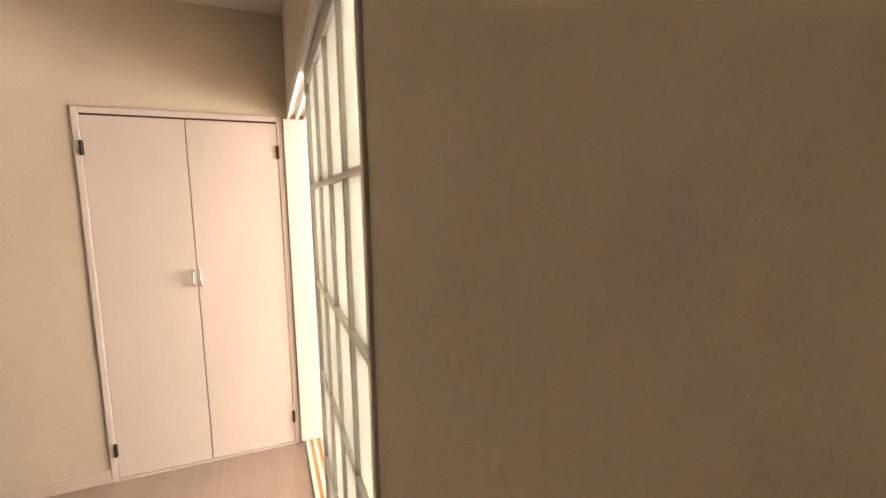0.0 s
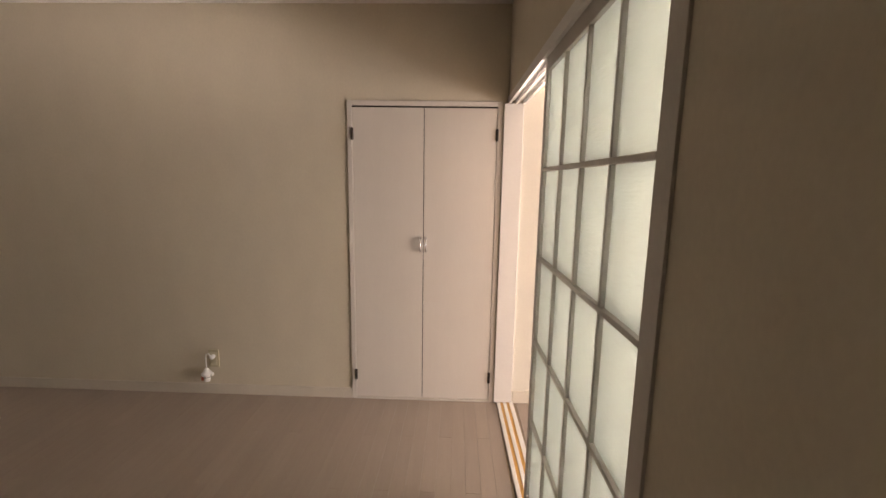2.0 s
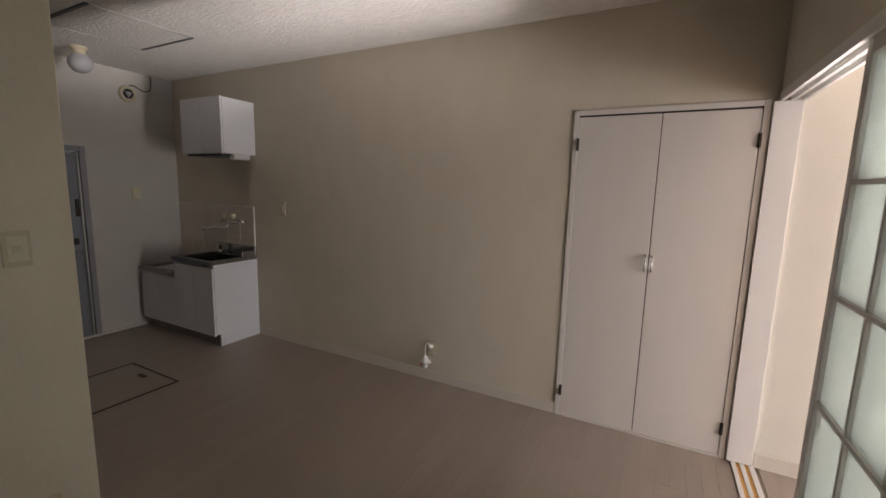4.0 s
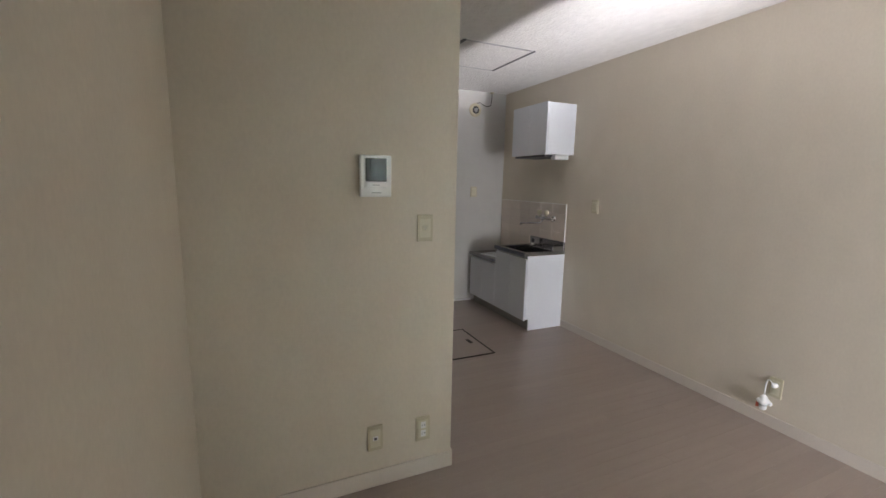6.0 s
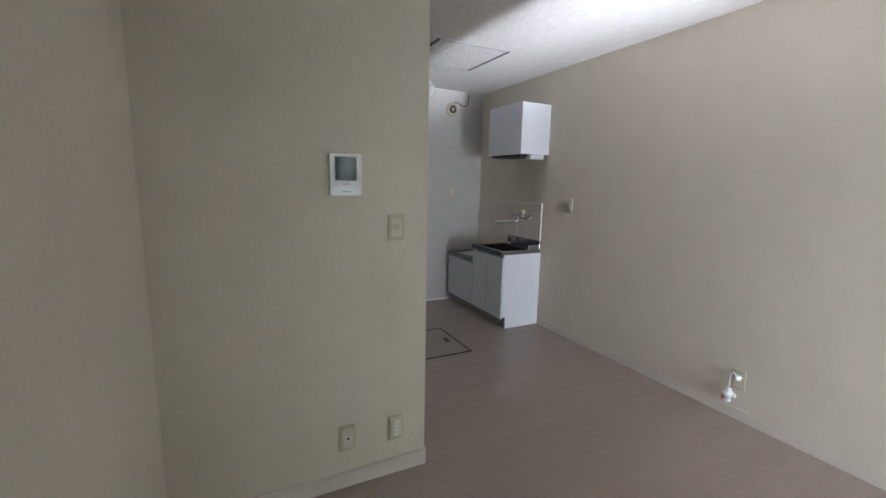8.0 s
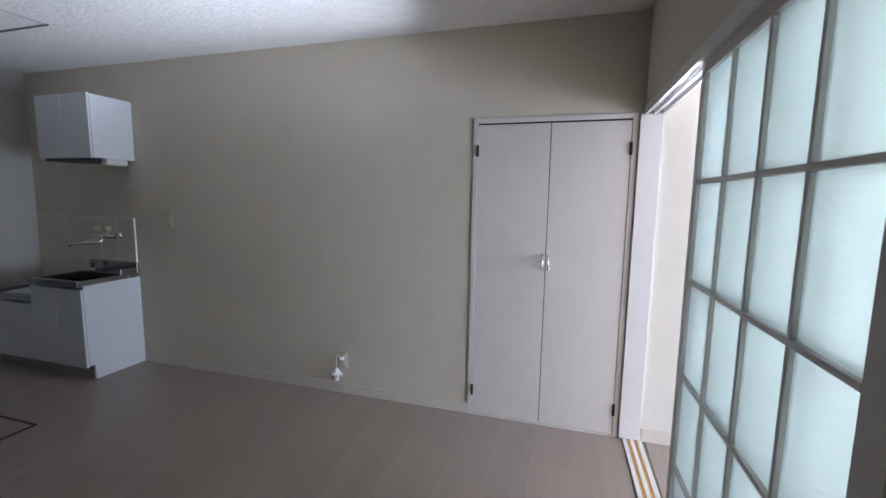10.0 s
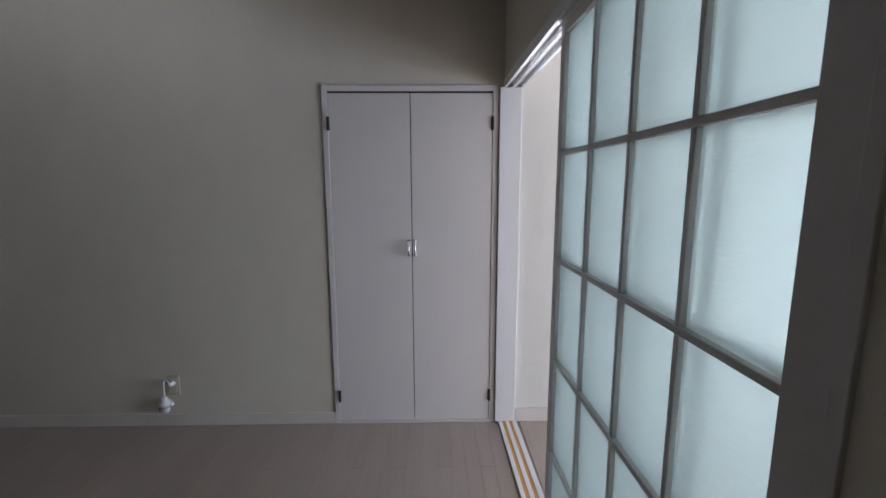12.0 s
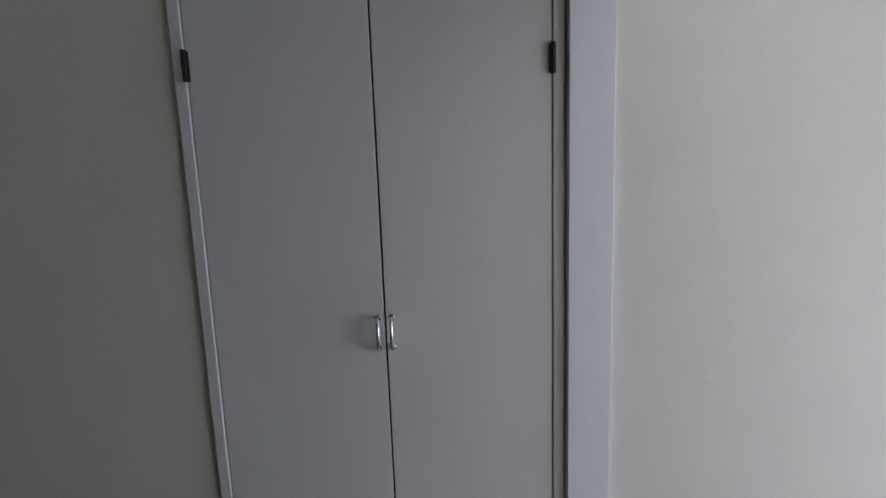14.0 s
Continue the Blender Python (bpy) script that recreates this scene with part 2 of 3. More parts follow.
# bright next room
bm = box(EAST, EAST + 0.12, -0.3, 0.0, 0, CEIL)
bx(bm, EAST, EAST + 0.12, -3.6, -2.9, 0, CEIL)
bx(bm, EAST, EAST + 0.12, -2.9, -0.3, 2.0, CEIL)
setting("wall_east", bm, WALLPAPER, "cream papered wall around the balcony window", "wall")
setting("wall_southeast", box(0.18, EAST + 0.12, -3.72, -3.6, 0, CEIL), WALLPAPER, "cream papered wall closing the next room", "wall")
bm = box(0, THICK, -3.3, -3.75, 0, CEIL)
setting("wall_partition_end", bm, WALLPAPER, "cream papered end of the partition", "wall", PART)

setting("ceiling", box(WEST - 0.12, EAST + 0.12, -3.75, 0.6, CEIL, CEIL + 0.1), CEILING, "off-white textured paper ceiling", "ceiling")
floor = setting("floor", box(WEST - 0.12, EAST + 0.12, -3.75, 0.6, -0.12, -0.007), JOINT, "whitewashed wood plank floor", "floor")
setting("ground", box(EAST + 0.12, 80, -60, 60, -0.5, -0.3), CONCRETE, "pale sunlit concrete ground outside the window", "ground")

# skirting boards
for x0, x1, h in ((-3.94, -0.981, 0.075), (0.135, EAST, 0.088)):
    setting("baseboard", box(x0, x1, -0.009, 0.0, 0, h, 0.002), SKIRT, "white skirting board along the wall", "baseboard")
setting("baseboard", box(-2.4, -2.391, SOUTH, -2.0, 0, 0.085, 0.002), SKIRT, "white skirting board along the wall", "baseboard")
setting("baseboard", box(-2.8, -2.4, -2.005, -1.996, 0, 0.085, 0.002), SKIRT, "white skirting board along the wall", "baseboard")
setting("baseboard", box(-2.391, 0.08, SOUTH, SOUTH + 0.009, 0, 0.085, 0.002), SKIRT, "white skirting board along the wall", "baseboard")
setting("trim", box(WEST, WEST + 0.03, -1.66, -0.43, 0, 0.016, 0.002), TRIM, "white edging strip where the floor meets the entrance", "trim")

# frame of the sliding-door opening: posts, grooved head, tracked sill
frame_set = thing("opening_frame", PART, "white frame around the sliding doors with grooved head", "door frame", kind="structure")
part("post", box(-0.027, THICK - 0.007, -0.026, -0.0005, 0.012, 1.985, 0.0015), TRIM, frame_set)
part("post", box(-0.007, THICK + 0.004, OPEN - 0.001, OPEN + 0.021, 0.0, HEAD + 0.002, 0.0015), FRAME, frame_set)
part("head_board", box(-0.004, THICK + 0.004, OPEN + 0.0215, -0.0005, 2.008, HEAD), TRIM, frame_set)
for x0, x1 in ((-0.0042, 0.012), (0.042, 0.058), (0.088, THICK + 0.0042)):
    part("head_rib", box(x0, x1, OPEN + 0.0215, -0.0005, 1.985, 2.0078, 0.001), TRIM, frame_set)
for x0, x1 in ((-0.004, 0.018), (0.038, 0.060), (0.080, THICK + 0.006)):
    part("sill_strip", box(x0, x1, OPEN + 0.0215, -0.0005, -0.002, 0.010, 0.001), TRIM, frame_set)
for x0, x1 in ((0.018, 0.038), (0.060, 0.080)):
    part("sill_track", box(x0, x1, OPEN + 0.0215, -0.0005, -0.002, 0.006), TRACKWOOD, frame_set, "orange wood-tone sliding track")

# balcony window of the next room, open view to the sky
win = thing("window_1", pose(EAST + 0.05, -1.6, 0), "white framed balcony window of the next room", "window", kind="structure")
for y0, y1, z0, z1 in ((-1.30, -1.26, 0.0, 2.0), (1.26, 1.30, 0.0, 2.0), (-1.26, 1.26, 1.96, 2.0), (-1.26, 1.26, 0.0, 0.04), (-0.025, 0.025, 0.04, 1.96)):
    part("window_frame", box(-0.03, 0.03, y0, y1, z0, z1, 0.003), ALUM, win)
for y0, y1 in ((-1.26, -0.025), (0.025, 1.26)):
    pane = part("pane", box(-0.003, 0.003, y0, y1, 0.04, 1.96), CLEAR, win)
    pane.visible_shadow = False


# ---------------------------------------------------------------- sliding doors
def sliding_door(m):
    """Door of four by five frosted panes; x is its thickness, y runs from 0 to -width."""
    width, top, low, d = 1.042, 2.0, 0.012, 0.027
    door = thing("sliding_door", m, "warm-white sliding door with frosted glass panes", "sliding door", "sliding doors in the opening")
    stile, narrow = 0.040, 0.080
    left, right = -stile, -width + narrow
    part("stile", box(0, d, -stile, 0, low, top, 0.003), FRAME, door)
    part("stile", box(0, d, -width, -width + narrow, low, top, 0.003), FRAME, door)
    part("top_rail", box(0.0004, d - 0.0004, right, left, 1.935, top, 0.003), FRAME, door)
    part("bottom_rail", box(0.0004, d - 0.0004, right, left, low, 0.105, 0.003), FRAME, door)
    cols = (left, -0.277, -0.509, -0.738, right)
    levels = (0.105, 0.47, 0.835, 1.199, 1.560, 1.935)
    for z in levels[1:-1]:
        part("crossbar", box(0.001, d - 0.001, right, left, z - 0.008, z + 0.008, 0.002), FRAME, door)
    for k in (1, 2, 3):
        y = cols[k]
        for z0, z1 in zip(levels, levels[1:]):
            a = z0 + (0.008 if z0 > 0.2 else 0)
            b = z1 - (0.008 if z1 < 1.9 else 0)
            part("mullion", box(0.002, d - 0.002, y - 0.007, y + 0.007, a, b, 0.002), FRAME, door)
    for k in range(4):
        a, b = cols[k], cols[k + 1]
        for z0, z1 in zip(levels, levels[1:]):
            part("pane", box(0.0145, 0.0185, b + (0.0072 if k < 3 else 0.0005), a - (0.0072 if k else 0.0005), z0 + (0.0082 if z0 > 0.2 else 0.0005), z1 - (0.0082 if z1 < 1.9 else 0.0005)), FROST, door)
    return door


first = sliding_door(PART @ pose(0.0135, -0.957, 0))
copy_thing(first, PART @ pose(0.0595, -0.958, 0))


# ---------------------------------------------------------------- closet
closet = thing("closet", pose(-0.49, 0, 0), "white two-leaf closet built into the cream wall", "closet")
X0, X1 = -0.489, 0.487
part("casing", box(X0, X0 + 0.030, -0.010, 0.05, 0, 2.0, 0.003), CLOSET, closet)
part("casing", box(X1 - 0.030, X1, -0.010, 0.05, 0, 2.0, 0.003), CLOSET, closet)
part("casing", box(X0 + 0.030, X1 - 0.030, -0.0098, 0.05, 1.969, 1.9998, 0.003), CLOSET, closet)
part("threshold", box(X0 + 0.030, X1 - 0.030, -0.010, 0.05, 0, 0.012, 0.002), CLOSET, closet)
# dark fillers added so the gaps around the leaves read as deep shade
part("gap_backing", box(X0 + 0.031, X1 - 0.031, 0.020, 0.05, 0.013, 1.968), SHADOWGAP, closet, "dark backing that paints the shade behind the closed leaves")
part("top_gap_shade", box(X0 + 0.031, X1 - 0.031, 0.001, 0.0195, 1.9595, 1.9685), SHADOWGAP, closet, "dark strip that paints the shade over the closed leaves")
mid = -0.003
leaves = []
for a, b in ((X0 + 0.0325, mid - 0.0026), (mid + 0.0026, X1 - 0.0325)):
    leaves.append(part("door", box(a, b, -0.006, 0.018, 0.016, 1.958, 0.0015), CLOSET, closet))
for leaf, x in zip(leaves, (mid - 0.018, mid + 0.018)):
    pts = [(x, -0.006, 1.138), (x, -0.028, 1.138), (x, -0.034, 1.132), (x, -0.034, 1.060), (x, -0.028, 1.054), (x, -0.006, 1.054)]
    bm = rod(bmesh.new(), pts, 0.0048)
    lathe(bm, [(0.009, 0), (0.009, 0.003), (0.006, 0.004)], (x, -0.006, 1.138), (0, -1, 0), 14)
    lathe(bm, [(0.009, 0), (0.009, 0.003), (0.006, 0.004)], (x, -0.006, 1.054), (0, -1, 0), 14)
    part("handle", bm, CHROME, leaf, "chrome bow handle", True)
for leaf, x in zip(leaves, (X0 + 0.0315, X1 - 0.0315)):
    for z in (1.758, 0.145):
        bm = rod(bmesh.new(), [(x, -0.0155, z), (x, -0.0155, z + 0.075)], 0.0058, 10)
        bx(bm, x - 0.008, x + 0.008, -0.0145, -0.0065, z + 0.002, z + 0.073, 0.001)
        part("hinge", bm, DARKMETAL, leaf, "dark bronze hinge")


# ---------------------------------------------------------------- kitchen
SX0, SX1, VX0 = -4.53, -3.95, -5.12      # sink unit and lower stove unit


def cupboard(name, x0, x1, top, label, doors):
    """A floor unit with side panels, a recessed kick board and flat doors."""
    unit = thing(name, pose((x0 + x1) / 2, 0, 0), label, "kitchen cabinet", "kitchen floor units")
    w = (x1 - x0) / 2
    for a, b in ((-w, -w + 0.016), (w - 0.016, w)):
        bm = box(a, b, -0.455, -0.002, 0.118, top, 0.001)
        bx(bm, a, b, -0.415 if a > 0 and name == "sink_cabinet" else -0.395, -0.002, 0.0, 0.118)
        part("side_panel", bm, KITCHEN, unit)
    part("back_panel", box(-w + 0.016, w - 0.016, -0.012, -0.002, 0.05, top - 0.12), KITCHEN, unit)
    part("bottom_panel", box(-w + 0.016, w - 0.016, -0.45, -0.012, 0.118, 0.134), KITCHEN, unit)
    part("kick_board", box(-w, w - (0.016 if name == "sink_cabinet" else 0.0), -0.412, -0.40, 0.0, 0.117), KICK, unit, "recessed grey kick board")
    part("pull_rail", box(-w + 0.016, w - 0.016, -0.452, -0.434, top - 0.028, top, 0.001), GREY, unit, "grey grip channel under the worktop")
    step = 2 * w / doors
    for k in range(doors):
        part("door", box(-w + k * step + 0.0015, -w + (k + 1) * step - 0.0015, -0.475, -0.457, 0.108, top - 0.030, 0.0015), KITCHEN, unit)
    return unit


cupboard("sink_cabinet", SX0, SX1, 0.768, "white melamine sink cabinet against the tiled wall", 2)
cupboard("stove_cabinet", VX0, SX0 - 0.002, 0.612, "low white cabinet beside the sink for a stove", 2)

top = thing("sink_worktop", pose((SX0 + SX1) / 2, 0, 0.768), "stainless steel worktop with a sunken sink bowl", "sink")
w = (SX1 - SX0) / 2
bm = box(-w, w, -0.489, -0.44, 0, 0.034, 0.003)
bx(bm, -w, w, -0.10, -0.003, 0, 0.034, 0.003)
bx(bm, -w, -w + 0.055, -0.44, -0.10, 0, 0.034, 0.003)
bx(bm, w - 0.05, w, -0.44, -0.10, 0, 0.034, 0.003)
part("deck", bm, STEEL, top)
bm = bmesh.new()
for a in ((-w + 0.055, -w + 0.060, -0.44, -0.10, -0.14, 0.030), (w - 0.055, w - 0.05, -0.44, -0.10, -0.14, 0.030), (-w + 0.06, w - 0.055, -0.44, -0.435, -0.14, 0.030), (-w + 0.06, w - 0.055, -0.105, -0.10, -0.14, 0.030), (-w + 0.06, w - 0.055, -0.435, -0.105, -0.145, -0.14)):
    bx(bm, *a)
part("bowl", bm, STEEL, top)
part("back_lip", box(-w, w, -0.022, -0.003, 0.034, 0.125, 0.004), STEEL, top)
part("rim", box(-w + 0.0, w, -0.495, -0.4895, -0.004, 0.038, 0.002), STEEL, top)
part("side_lip", box(w - 0.012, w, -0.16, -0.022, 0.034, 0.085, 0.003), STEEL, top)
part("drain", lathe(bmesh.new(), [(0.055, 0), (0.055, 0.003), (0.04, 0.004)], (0.05, -0.27, -0.14), (0, 0, 1)), CHROME, top, "round chrome drain")

vt = thing("stove_worktop", pose((VX0 + SX0) / 2, 0, 0.612), "low stainless steel stove shelf", "worktop")
part("deck", box(-0.295, 0.293, -0.489, -0.003, 0, 0.030, 0.003), STEEL, vt)
part("rim", box(-0.295, 0.293, -0.495, -0.4895, -0.004, 0.033, 0.002), STEEL, vt)

leaf = thing("leaflet", pose(-4.78, -0.33, 0.6425, 0, 0, 12), "printed paper leaflet lying on the steel shelf", "leaflet")
bm = box(-0.15, 0.15, -0.105, 0.105, 0, 0.003, 0.001)
part("sheet", bm, PAPER, leaf)
for k in range(4):
    part("print_bar", box(-0.12, 0.05 + 0.02 * (k % 3), 0.06 - 0.035 * k, 0.072 - 0.035 * k, 0.003, 0.0034), GREY, leaf, "faint grey print line")

stop = thing("drain_stopper", pose(-4.40, -0.075, 0.802), "small black rubber stopper on a chrome base", "stopper")
part("base", lathe(bmesh.new(), [(0.024, 0), (0.026, 0.01), (0.018, 0.03)], (0, 0, 0), (0, 0, 1), 20), CHROME, stop, "", True)
part("cap", lathe(bmesh.new(), [(0.016, 0.03), (0.018, 0.045), (0.017, 0.07), (0.008, 0.078)], (0, 0, 0), (0, 0, 1), 20), BLACKPL, stop, "", True)

# wall-hung mixer tap
tap = thing("wall_tap", pose(-4.25, -0.002, 1.12), "chrome wall-mounted mixer tap with cream knobs", "tap")
bm = rod(bmesh.new(), [(-0.13, -0.055, 0), (0.13, -0.055, 0)], 0.019, 16)
part("body", bm, CHROME, tap, "", True)
for x in (-0.10, 0.10):
    part("wall_flange", lathe(bmesh.new(), [(0.032, 0), (0.03, 0.01), (0.014, 0.014), (0.014, 0.05)], (x, 0, 0), (0, -1, 0), 20), CHROME, tap, "", True)
for x in (-0.085, 0.035):
    part("knob", lathe(bmesh.new(), [(0.012, 0.015), (0.013, 0.035), (0.027, 0.037), (0.027, 0.075), (0.02, 0.08)], (x, -0.055, 0), (0, 0, 1), 18), CREAM, tap, "cream plastic tap knob", True)
part("side_valve", rod(bmesh.new(), [(0.13, -0.055, 0), (0.15, -0.06, -0.008), (0.165, -0.075, -0.022)], [0.016, 0.014, 0.01]), CHROME, tap, "", True)
part("spout", rod(bmesh.new(), [(-0.03, -0.055, -0.015), (-0.03, -0.06, -0.045), (-0.045, -0.09, -0.058), (-0.14, -0.22, -0.062), (-0.155, -0.24, -0.064), (-0.158, -0.243, -0.085)], [0.012, 0.011, 0.0105, 0.0105, 0.0105, 0.012]), CHROME, tap, "", True)

# tiled splashback with a white edge strip
splash = thing("splashback", pose(-5.18, 0, 0.60), "pale pink glazed tile splashback behind the sink", "splashback", kind="structure")
part("grout_bed", box(0.0, 1.208, -0.005, -0.0005, 0.0, 0.675), GROUT, splash)
part("edge_strip", box(1.208, 1.220, -0.012, -0.0005, 0.205, 0.68, 0.002), WHITEPL, splash, "white plastic edge strip")
part("top_strip", box(0.0, 1.208, -0.0095, -0.0005, 0.675, 0.68, 0.001), WHITEPL, splash)
tile_me = mesh_of("tile", box(0.0015, 0.1995, -0.009, -0.004, 0.0015, 0.0945, 0.0015), TILE)
for col in range(6):
    for row in range(7):
        ob = new("tile", tile_me)
        ob.parent = splash
        ob.location = (0.002 + 0.2008 * col, 0, 0.001 + 0.0962 * row)

# hanging cupboard with a slim hood panel
cab = thing("wall_cabinet", pose(-4.205, 0, 1.765), "white hanging cupboard above the kitchen sink", "kitchen cabinet")
w = 0.29
part("side_panel", box(-w, -w + 0.016, -0.322, -0.001, 0, 0.48, 0.001), KITCHEN, cab)
part("side_panel", box(w - 0.016, w, -0.322, -0.001, 0, 0.48, 0.001), KITCHEN, cab)
part("top_panel", box(-w + 0.016, w - 0.016, -0.322, -0.001, 0.464, 0.48), KITCHEN, cab)
part("bottom_panel", box(-w + 0.016, w - 0.016, -0.322, -0.001, 0.0, 0.016), KITCHEN, cab)
for a, b in ((-w, -0.001), (0.001, w)):
    part("door", box(a + 0.001, b - 0.001, -0.342, -0.324, -0.004, 0.484, 0.0015), KITCHEN, cab)
bm = box(-0.27, 0.235, -0.31, -0.03, -0.022, -0.001, 0.003)
part("hood_panel", bm, HOOD, cab, "dark grey metal panel under the cupboard")
lamp_box = box(0.21, 0.282, -0.22, -0.05, -0.05, -0.001, 0.012)
part("under_light", lamp_box, WHITEPL, cab, "small white lamp housing under the cupboard")


# ---------------------------------------------------------------- plates, sockets, intercom
def plate(name, m, label, category, w=0.074, h=0.126, group="cream wall plates"):
    """A wall plate; x is across, z up, -y out of the wall."""
    ob = thing(name, m, label, category, group)
    part("cover_plate", box(-w / 2, w / 2, -0.009, 0, -h / 2, h / 2, 0.003), CREAM, ob)
    part("inner_plate", box(-w / 2 + 0.012, w / 2 - 0.012, -0.0115, -0.0085, -h / 2 + 0.018, h / 2 - 0.018, 0.0015), CREAMLIGHT, ob)
    return ob


ON_NORTH = lambda x, z: pose(x, 0, z)
ON_PROJ = lambda y, z: pose(-2.4, y, z, 0, 0, 90)

s = plate("light_switch", ON_NORTH(-3.575, 1.28), "cream light switch plate on the wallpaper", "switch", 0.085)
part("rocker", box(-0.022, 0.022, -0.0155, -0.0115, -0.03, 0.03, 0.002), CREAMDARK, s)
s = plate("light_switch", pose(WEST, -0.42, 1.37, 0, 0, 90), "cream light switch plate near the entrance", "switch", 0.085)
part("rocker", box(-0.022, 0.022, -0.0155, -0.0115, -0.03, 0.03, 0.002), CREAMDARK, s)
s = plate("light_switch", ON_PROJ(-2.167, 1.265), "cream light switch plate beside the intercom", "switch", 0.078, 0.124)
part("rocker", box(-0.0145, 0.0145, -0.0150, -0.0115, -0.014, 0.014, 0.002), CREAMDARK, s, "small grey rocker with fine print")
for k in (0, 1, 2):
    part("print_bar", box(-0.009, 0.009 - 0.003 * k, -0.0155, -0.0150, 0.006 - 0.006 * k, 0.0075 - 0.006 * k), GREY, s)
s = plate("aerial_socket", ON_PROJ(-2.411, 0.258), "cream aerial socket low on the wall", "socket", 0.074, 0.128)
part("insert", box(-0.013, 0.013, -0.0135, -0.0115, -0.010, 0.012, 0.001), WHITEPL, s)
part("connector", box(-0.007, 0.007, -0.0150, -0.0135, -0.006, 0.006, 0.001), BLACKPL, s, "dark square aerial connector")
s = plate("power_socket", ON_PROJ(-2.166, 0.25), "cream double power socket low on the wall", "socket", 0.076, 0.128)
for z in (0.022, -0.022):
    part("outlet", box(-0.013, 0.013, -0.0135, -0.0115, z - 0.0175, z + 0.0175, 0.001), WHITEPL, s, "pale outlet insert")
    for x in (-0.0065, 0.0065):
        part("slot", box(x - 0.0012, x + 0.0012, -0.0139, -0.0135, z - 0.005, z + 0.005), BLACKPL, s)

# low socket with a white flex and a hanging white adapter
s = plate("power_socket", ON_NORTH(-1.950, 0.263), "cream power socket above the skirting", "socket", 0.072, 0.128)
part("outlet", box(-0.017, 0.017, -0.0135, -0.0115, -0.038, -0.008, 0.001), CREAMDARK, s)
flex = thing("hanging_adapter", pose(-1.985, 0, 0.165), "white corded adapter with red label hanging from socket", "adapter")
part("plug", lathe(bmesh.new(), [(0.014, 0), (0.016, 0.012), (0.013, 0.03), (0.006, 0.036)], (0.038, -0.0118, 0.118), (0, -1, 0), 18), WHITEPL, flex, "", True)
part("cord", rod(bmesh.new(), [(0.038, -0.046, 0.118), (0.034, -0.05, 0.14), (0.022, -0.05, 0.152), (0.008, -0.049, 0.145), (0.002, -0.047, 0.12), (0.0, -0.045, 0.08), (0.0, -0.044, 0.04)], 0.0042, 10), WHITEPL, flex, "", True)
part("body", lathe(bmesh.new(), [(0.015, -0.054), (0.020, -0.048), (0.021, -0.014), (0.034, -0.008), (0.036, 0.004), (0.030, 0.012), (0.020, 0.018), (0.019, 0.030), (0.008, 0.042)], (0.0, -0.044, 0.0), (0, 0, 1), 22), WHITEPL, flex, "", True)
bm = box(-0.034, -0.0215, -0.060, -0.03, -0.046, -0.010, 0.003)
part("label", bm, REDTAG, flex, "faded red label")
part("tab", box(0.026, 0.046, -0.058, -0.032, -0.012, 0.008, 0.005), WHITEPL, flex)
part("collar", lathe(bmesh.new(), [(0.0212, 0), (0.0222, 0.003), (0.0212, 0.006)], (0.0, -0.044, -0.024), (0, 0, 1), 22), GREY, flex, "grey band", True)

ic = thing("intercom", ON_PROJ(-2.403, 1.498), "white video intercom with dark screen on the wall", "intercom")
part("housing", box(-0.069, 0.069, -0.026, 0, -0.089, 0.089, 0.005), WHITEPL, ic)
part("face_panel", box(-0.052, 0.050, -0.0285, -0.0255, -0.05, 0.079, 0.0015), WHITEPL, ic)
part("screen_bezel", box(-0.047, 0.045, -0.0305, -0.0283, -0.022, 0.076, 0.001), BLACKPL, ic)
part("screen", box(-0.026, 0.040, -0.0315, -0.0304, -0.010, 0.071, 0.0004), SCREEN, ic, "dark glossy screen")
part("button", box(-0.045, 0.045, -0.0312, -0.0283, -0.048, -0.027, 0.0015), WHITEPL, ic)
part("print_bar", box(-0.018, 0.014, -0.0318, -0.0311, -0.040, -0.036), GREY, ic)
part("print_bar", box(-0.020, 0.022, -0.0268, -0.0258, -0.073, -0.069), GREY, ic)

# ---------------------------------------------------------------- entrance end
ent = thing("door_1", pose(WEST, -1.22, 0), "blue-grey steel entrance door with lever handle, shut", "door", kind="structure")
for y0, y1, z0, z1 in ((0.352, 0.40, 0, 1.80), (-0.40, -0.352, 0, 1.80), (-0.352, 0.352, 1.752, 1.80)):
    part("frame", box(-0.08, 0.014, y0, y1, z0, z1, 0.003), ENTRYFRAME, ent)
panel = part("leaf", box(-0.06, -0.018, -0.349, 0.349, 0.008, 1.748, 0.003), ENTRY, ent)
part("peephole_plate", box(-0.018, -0.013, 0.13, 0.27, 1.55, 1.70, 0.002), ENTRYFRAME, panel)
part("pull_plate", box(-0.018, -0.004, 0.295, 0.325, 1.16, 1.32, 0.004), DARKMETAL, panel, "dark upright lock guard")
part("hinge_post", box(-0.016, 0.006, 0.331, 0.347, 0.02, 1.74, 0.003), ALUM, panel)
part("lock_plate", box(-0.018, -0.011, 0.255, 0.30, 0.90, 0.96, 0.002), DARKMETAL, panel, "dark lock plate")
part("lever", rod(bmesh.new(), [(-0.012, 0.285, 0.83), (0.03, 0.285, 0.83), (0.04, 0.275, 0.83), (0.042, 0.15, 0.828)], 0.010), CHROME, panel, "chrome lever handle", True)
part("closer_bar", box(-0.018, 0.012, 0.10, 0.30, 1.715, 1.742, 0.003), ENTRYFRAME, panel)
part("rose", lathe(bmesh.new(), [(0.026, 0), (0.024, 0.008)], (-0.0178, 0.285, 0.83), (1, 0, 0), 20), CHROME, panel)

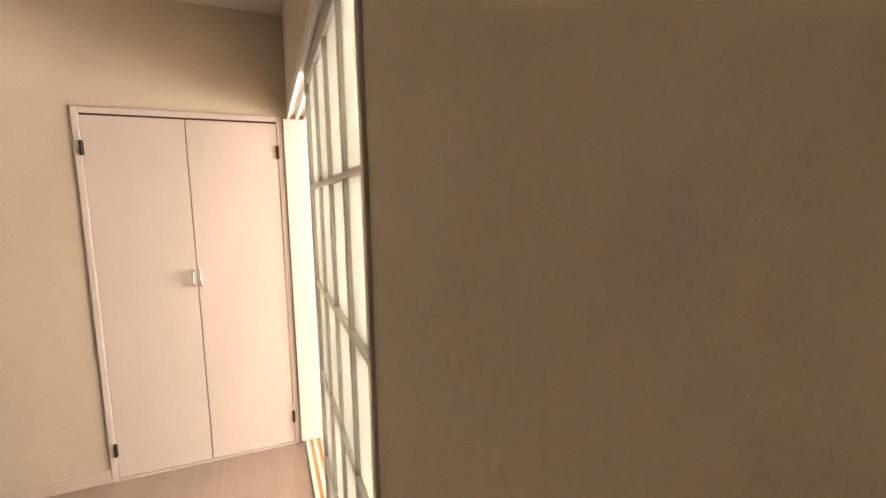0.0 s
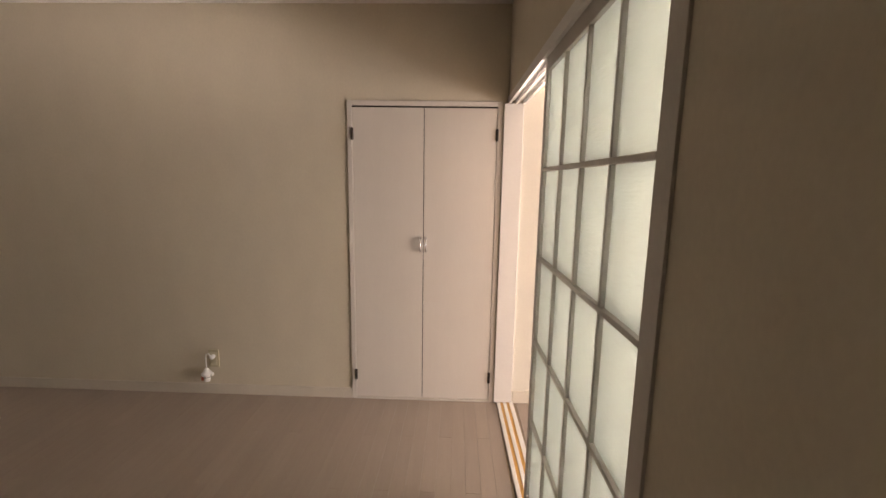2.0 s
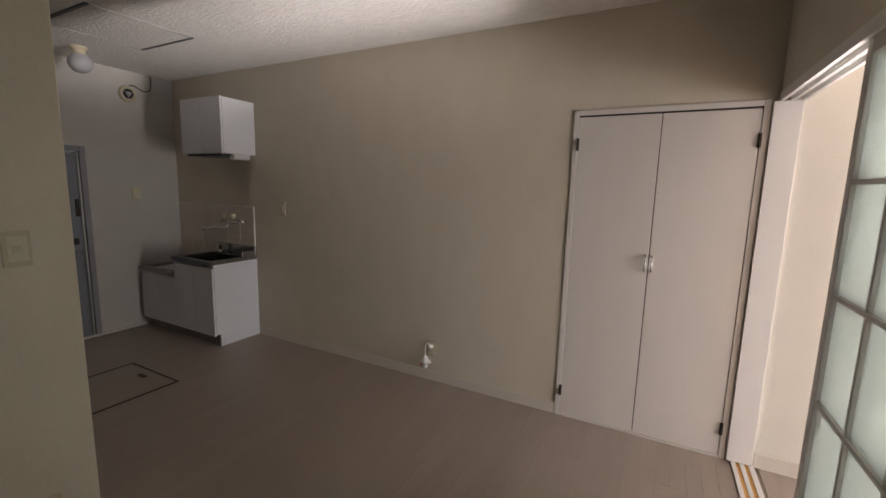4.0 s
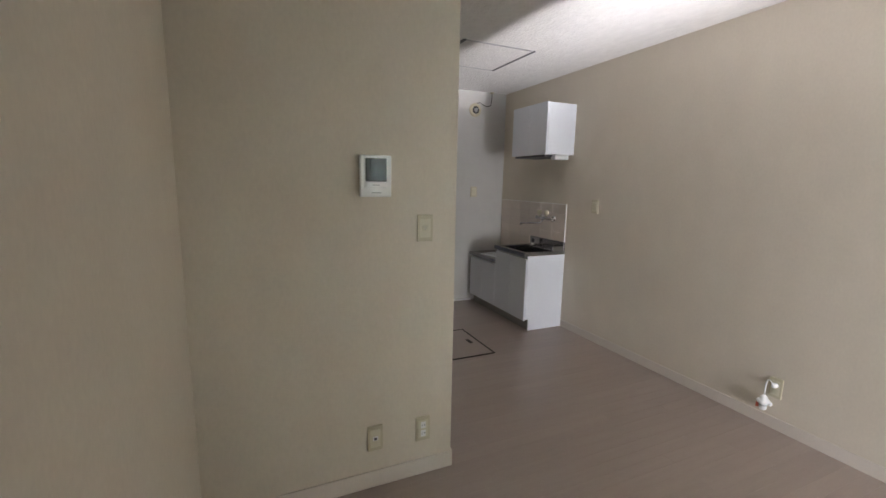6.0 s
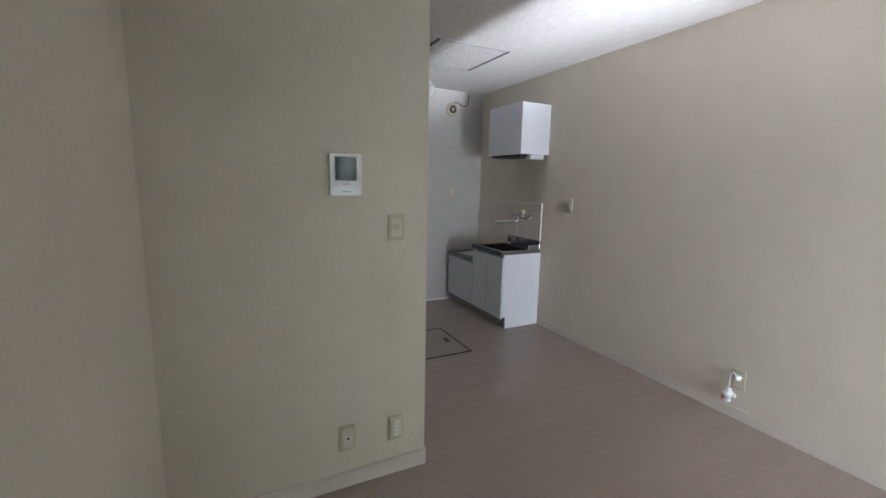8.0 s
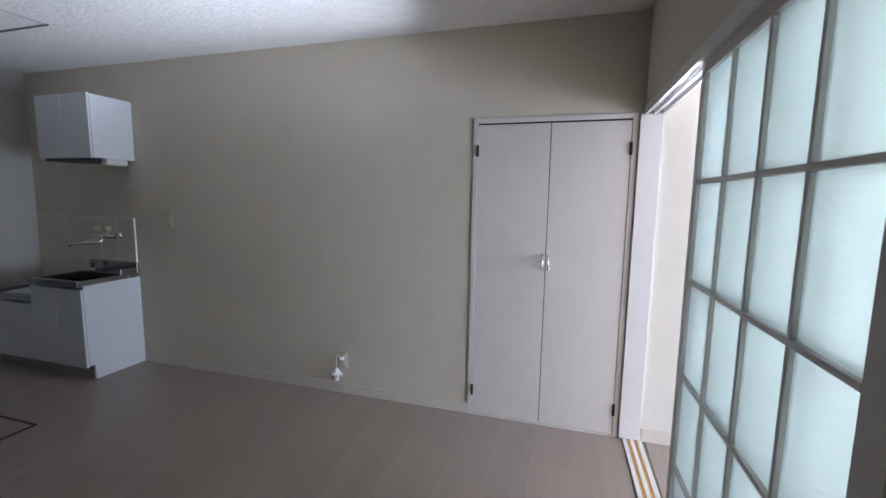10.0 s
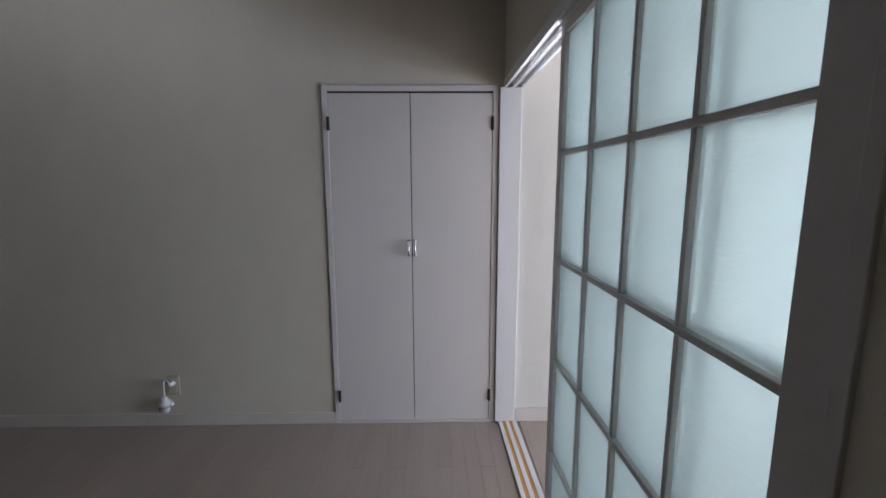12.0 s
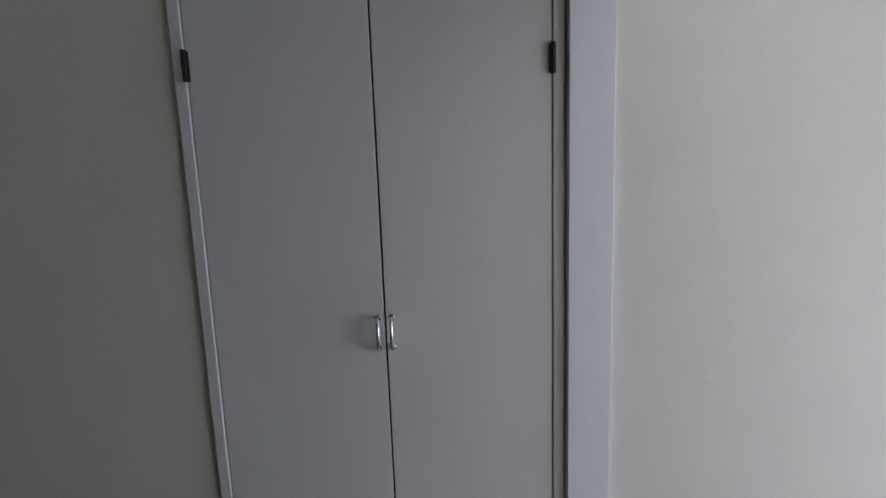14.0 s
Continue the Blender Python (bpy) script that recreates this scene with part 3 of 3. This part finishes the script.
vent = thing("wall_vent", pose(WEST, -0.43, 2.34), "round cream wall vent with dark centre", "vent")
part("ring", lathe(bmesh.new(), [(0.080, 0), (0.078, 0.012), (0.066, 0.022), (0.046, 0.020), (0.044, 0.006)], (0, 0, 0), (1, 0, 0), 36), CREAM, vent, "", True)
part("opening", lathe(bmesh.new(), [(0.045, 0.0205), (0.044, 0.0225), (0.03, 0.0228)], (0, 0, 0), (1, 0, 0), 30), BLACKPL, vent)
part("hub", lathe(bmesh.new(), [(0.024, 0.0228), (0.022, 0.030), (0.01, 0.034)], (0, 0, 0), (1, 0, 0), 20), GREY, vent, "", True)
for k in range(3):
    a = math.radians(30 + 120 * k)
    part("spoke", rod(bmesh.new(), [(0.0245, 0.02 * math.cos(a), 0.02 * math.sin(a)), (0.0245, 0.047 * math.cos(a), 0.047 * math.sin(a))], 0.0035, 8), GREY, vent)
cable = thing("cable", pose(WEST, -0.2, 2.42), "thin dark cable looping from vent to ceiling", "cable")
part("lead", rod(bmesh.new(), [(0.012, -0.21, 0.0), (0.014, -0.17, 0.01), (0.016, -0.11, -0.025), (0.016, -0.06, -0.03), (0.016, -0.025, -0.005), (0.014, -0.012, 0.05), (0.012, -0.01, CEIL - 2.42)], 0.0045, 8), DARKMETAL, cable, "", True)
part("ceiling_boot", lathe(bmesh.new(), [(0.026, 0), (0.024, 0.014), (0.010, 0.018)], (0.014, -0.01, CEIL - 2.42), (0, 0, -1), 18), CREAM, cable, "", True)

lamp = thing("ceiling_lamp", pose(-4.73, -0.98, CEIL), "opal glass globe lamp on a cream ceiling holder", "ceiling lamp")
part("holder", lathe(bmesh.new(), [(0.055, 0), (0.055, 0.018), (0.042, 0.024), (0.040, 0.055), (0.046, 0.058)], (0, 0, 0), (0, 0, -1), 30), CREAM, lamp, "", True)
prof = [(0.038, 0.056)] + [(0.082 * math.sin(math.radians(a)), 0.125 - 0.078 * math.cos(math.radians(a))) for a in range(30, 181, 10)]
part("globe", lathe(bmesh.new(), prof, (0, 0, 0), (0, 0, -1), 36), GLOBE, lamp, "", True)

hatch = thing("ceiling_hatch", pose(-3.965, -1.05, CEIL), "ceiling access panel with thin metal edging", "ceiling hatch")
part("panel", box(-0.325, 0.325, -0.31, 0.31, -0.006, 0.0, 0.001), CEILING, hatch)
for y in (-0.320, 0.320):
    part("edging", box(-0.337, 0.337, y - 0.012, y + 0.012, -0.009, 0.0, 0.001), HOOD, hatch, "dark metal side edging")
for x in (-0.331, 0.331):
    part("edging", box(x - 0.0055, x + 0.0055, -0.309, 0.309, -0.009, 0.0, 0.001), ALUM, hatch, "pale metal end edging")

fh = thing("floor_hatch", pose(-3.90, -1.32, 0), "floor storage lid with dark edging and recessed pull", "floor hatch")
part("lid", box(-0.307, 0.307, -0.285, 0.285, 0.0006, 0.004, 0.001), FLOOR, fh)
for x in (-0.315, 0.315):
    part("edging", box(x - 0.008, x + 0.008, -0.302, 0.302, 0.0006, 0.006, 0.001), DARKMETAL, fh)
for y in (-0.293, 0.293):
    part("edging", box(-0.307, 0.307, y - 0.008, y + 0.008, 0.0006, 0.006, 0.001), DARKMETAL, fh)
part("pull", box(-0.045, 0.045, 0.19, 0.225, 0.0042, 0.008, 0.002), DARKMETAL, fh, "dark recessed pull")

# ---------------------------------------------------------------- floor planks
W, GAP = 0.0757, 0.0006
rnd = random.Random(4)
shapes = {}


def plank_mesh(length):
    key = round(length, 2)
    if key not in shapes:
        shapes[key] = mesh_of("plank", box(-W / 2 + GAP / 2, W / 2 - GAP / 2, -key / 2 + 0.0003, key / 2 - 0.0003, -0.009, 0.0, 0.0006), FLOOR)
    return shapes[key], key


def lay(x0, x1, y0, y1, put):
    x, k = x0 + W / 2, 0
    while x - W / 2 < x1:
        y = y0
        first_len = (0.45, 0.9, 1.35)[k % 3]
        while y < y1 - 0.005:
            length = min(first_len if y == y0 else 1.82, y1 - y)
            put(x, y, length)
            y += length
        x += W
        k += 1


def put_plank(x, y, length):
    me, key = plank_mesh(length)
    ob = new("plank", me)
    ob.parent = floor
    ob.location = (x, y + key / 2, 0)


lay(WEST, -0.03, -3.145, 0.0, put_plank)

rest = bmesh.new()


def put_rest(x, y, length):
    bx(rest, x - W / 2 + GAP / 2, x + W / 2 - GAP / 2, y + 0.0003, y + length - 0.0003, -0.009, -0.0002)


lay(0.16, EAST, -3.6, 0.0, put_rest)
far = part("far_planks", rest, FLOOR, floor)
tagged(far, kind="stuff")
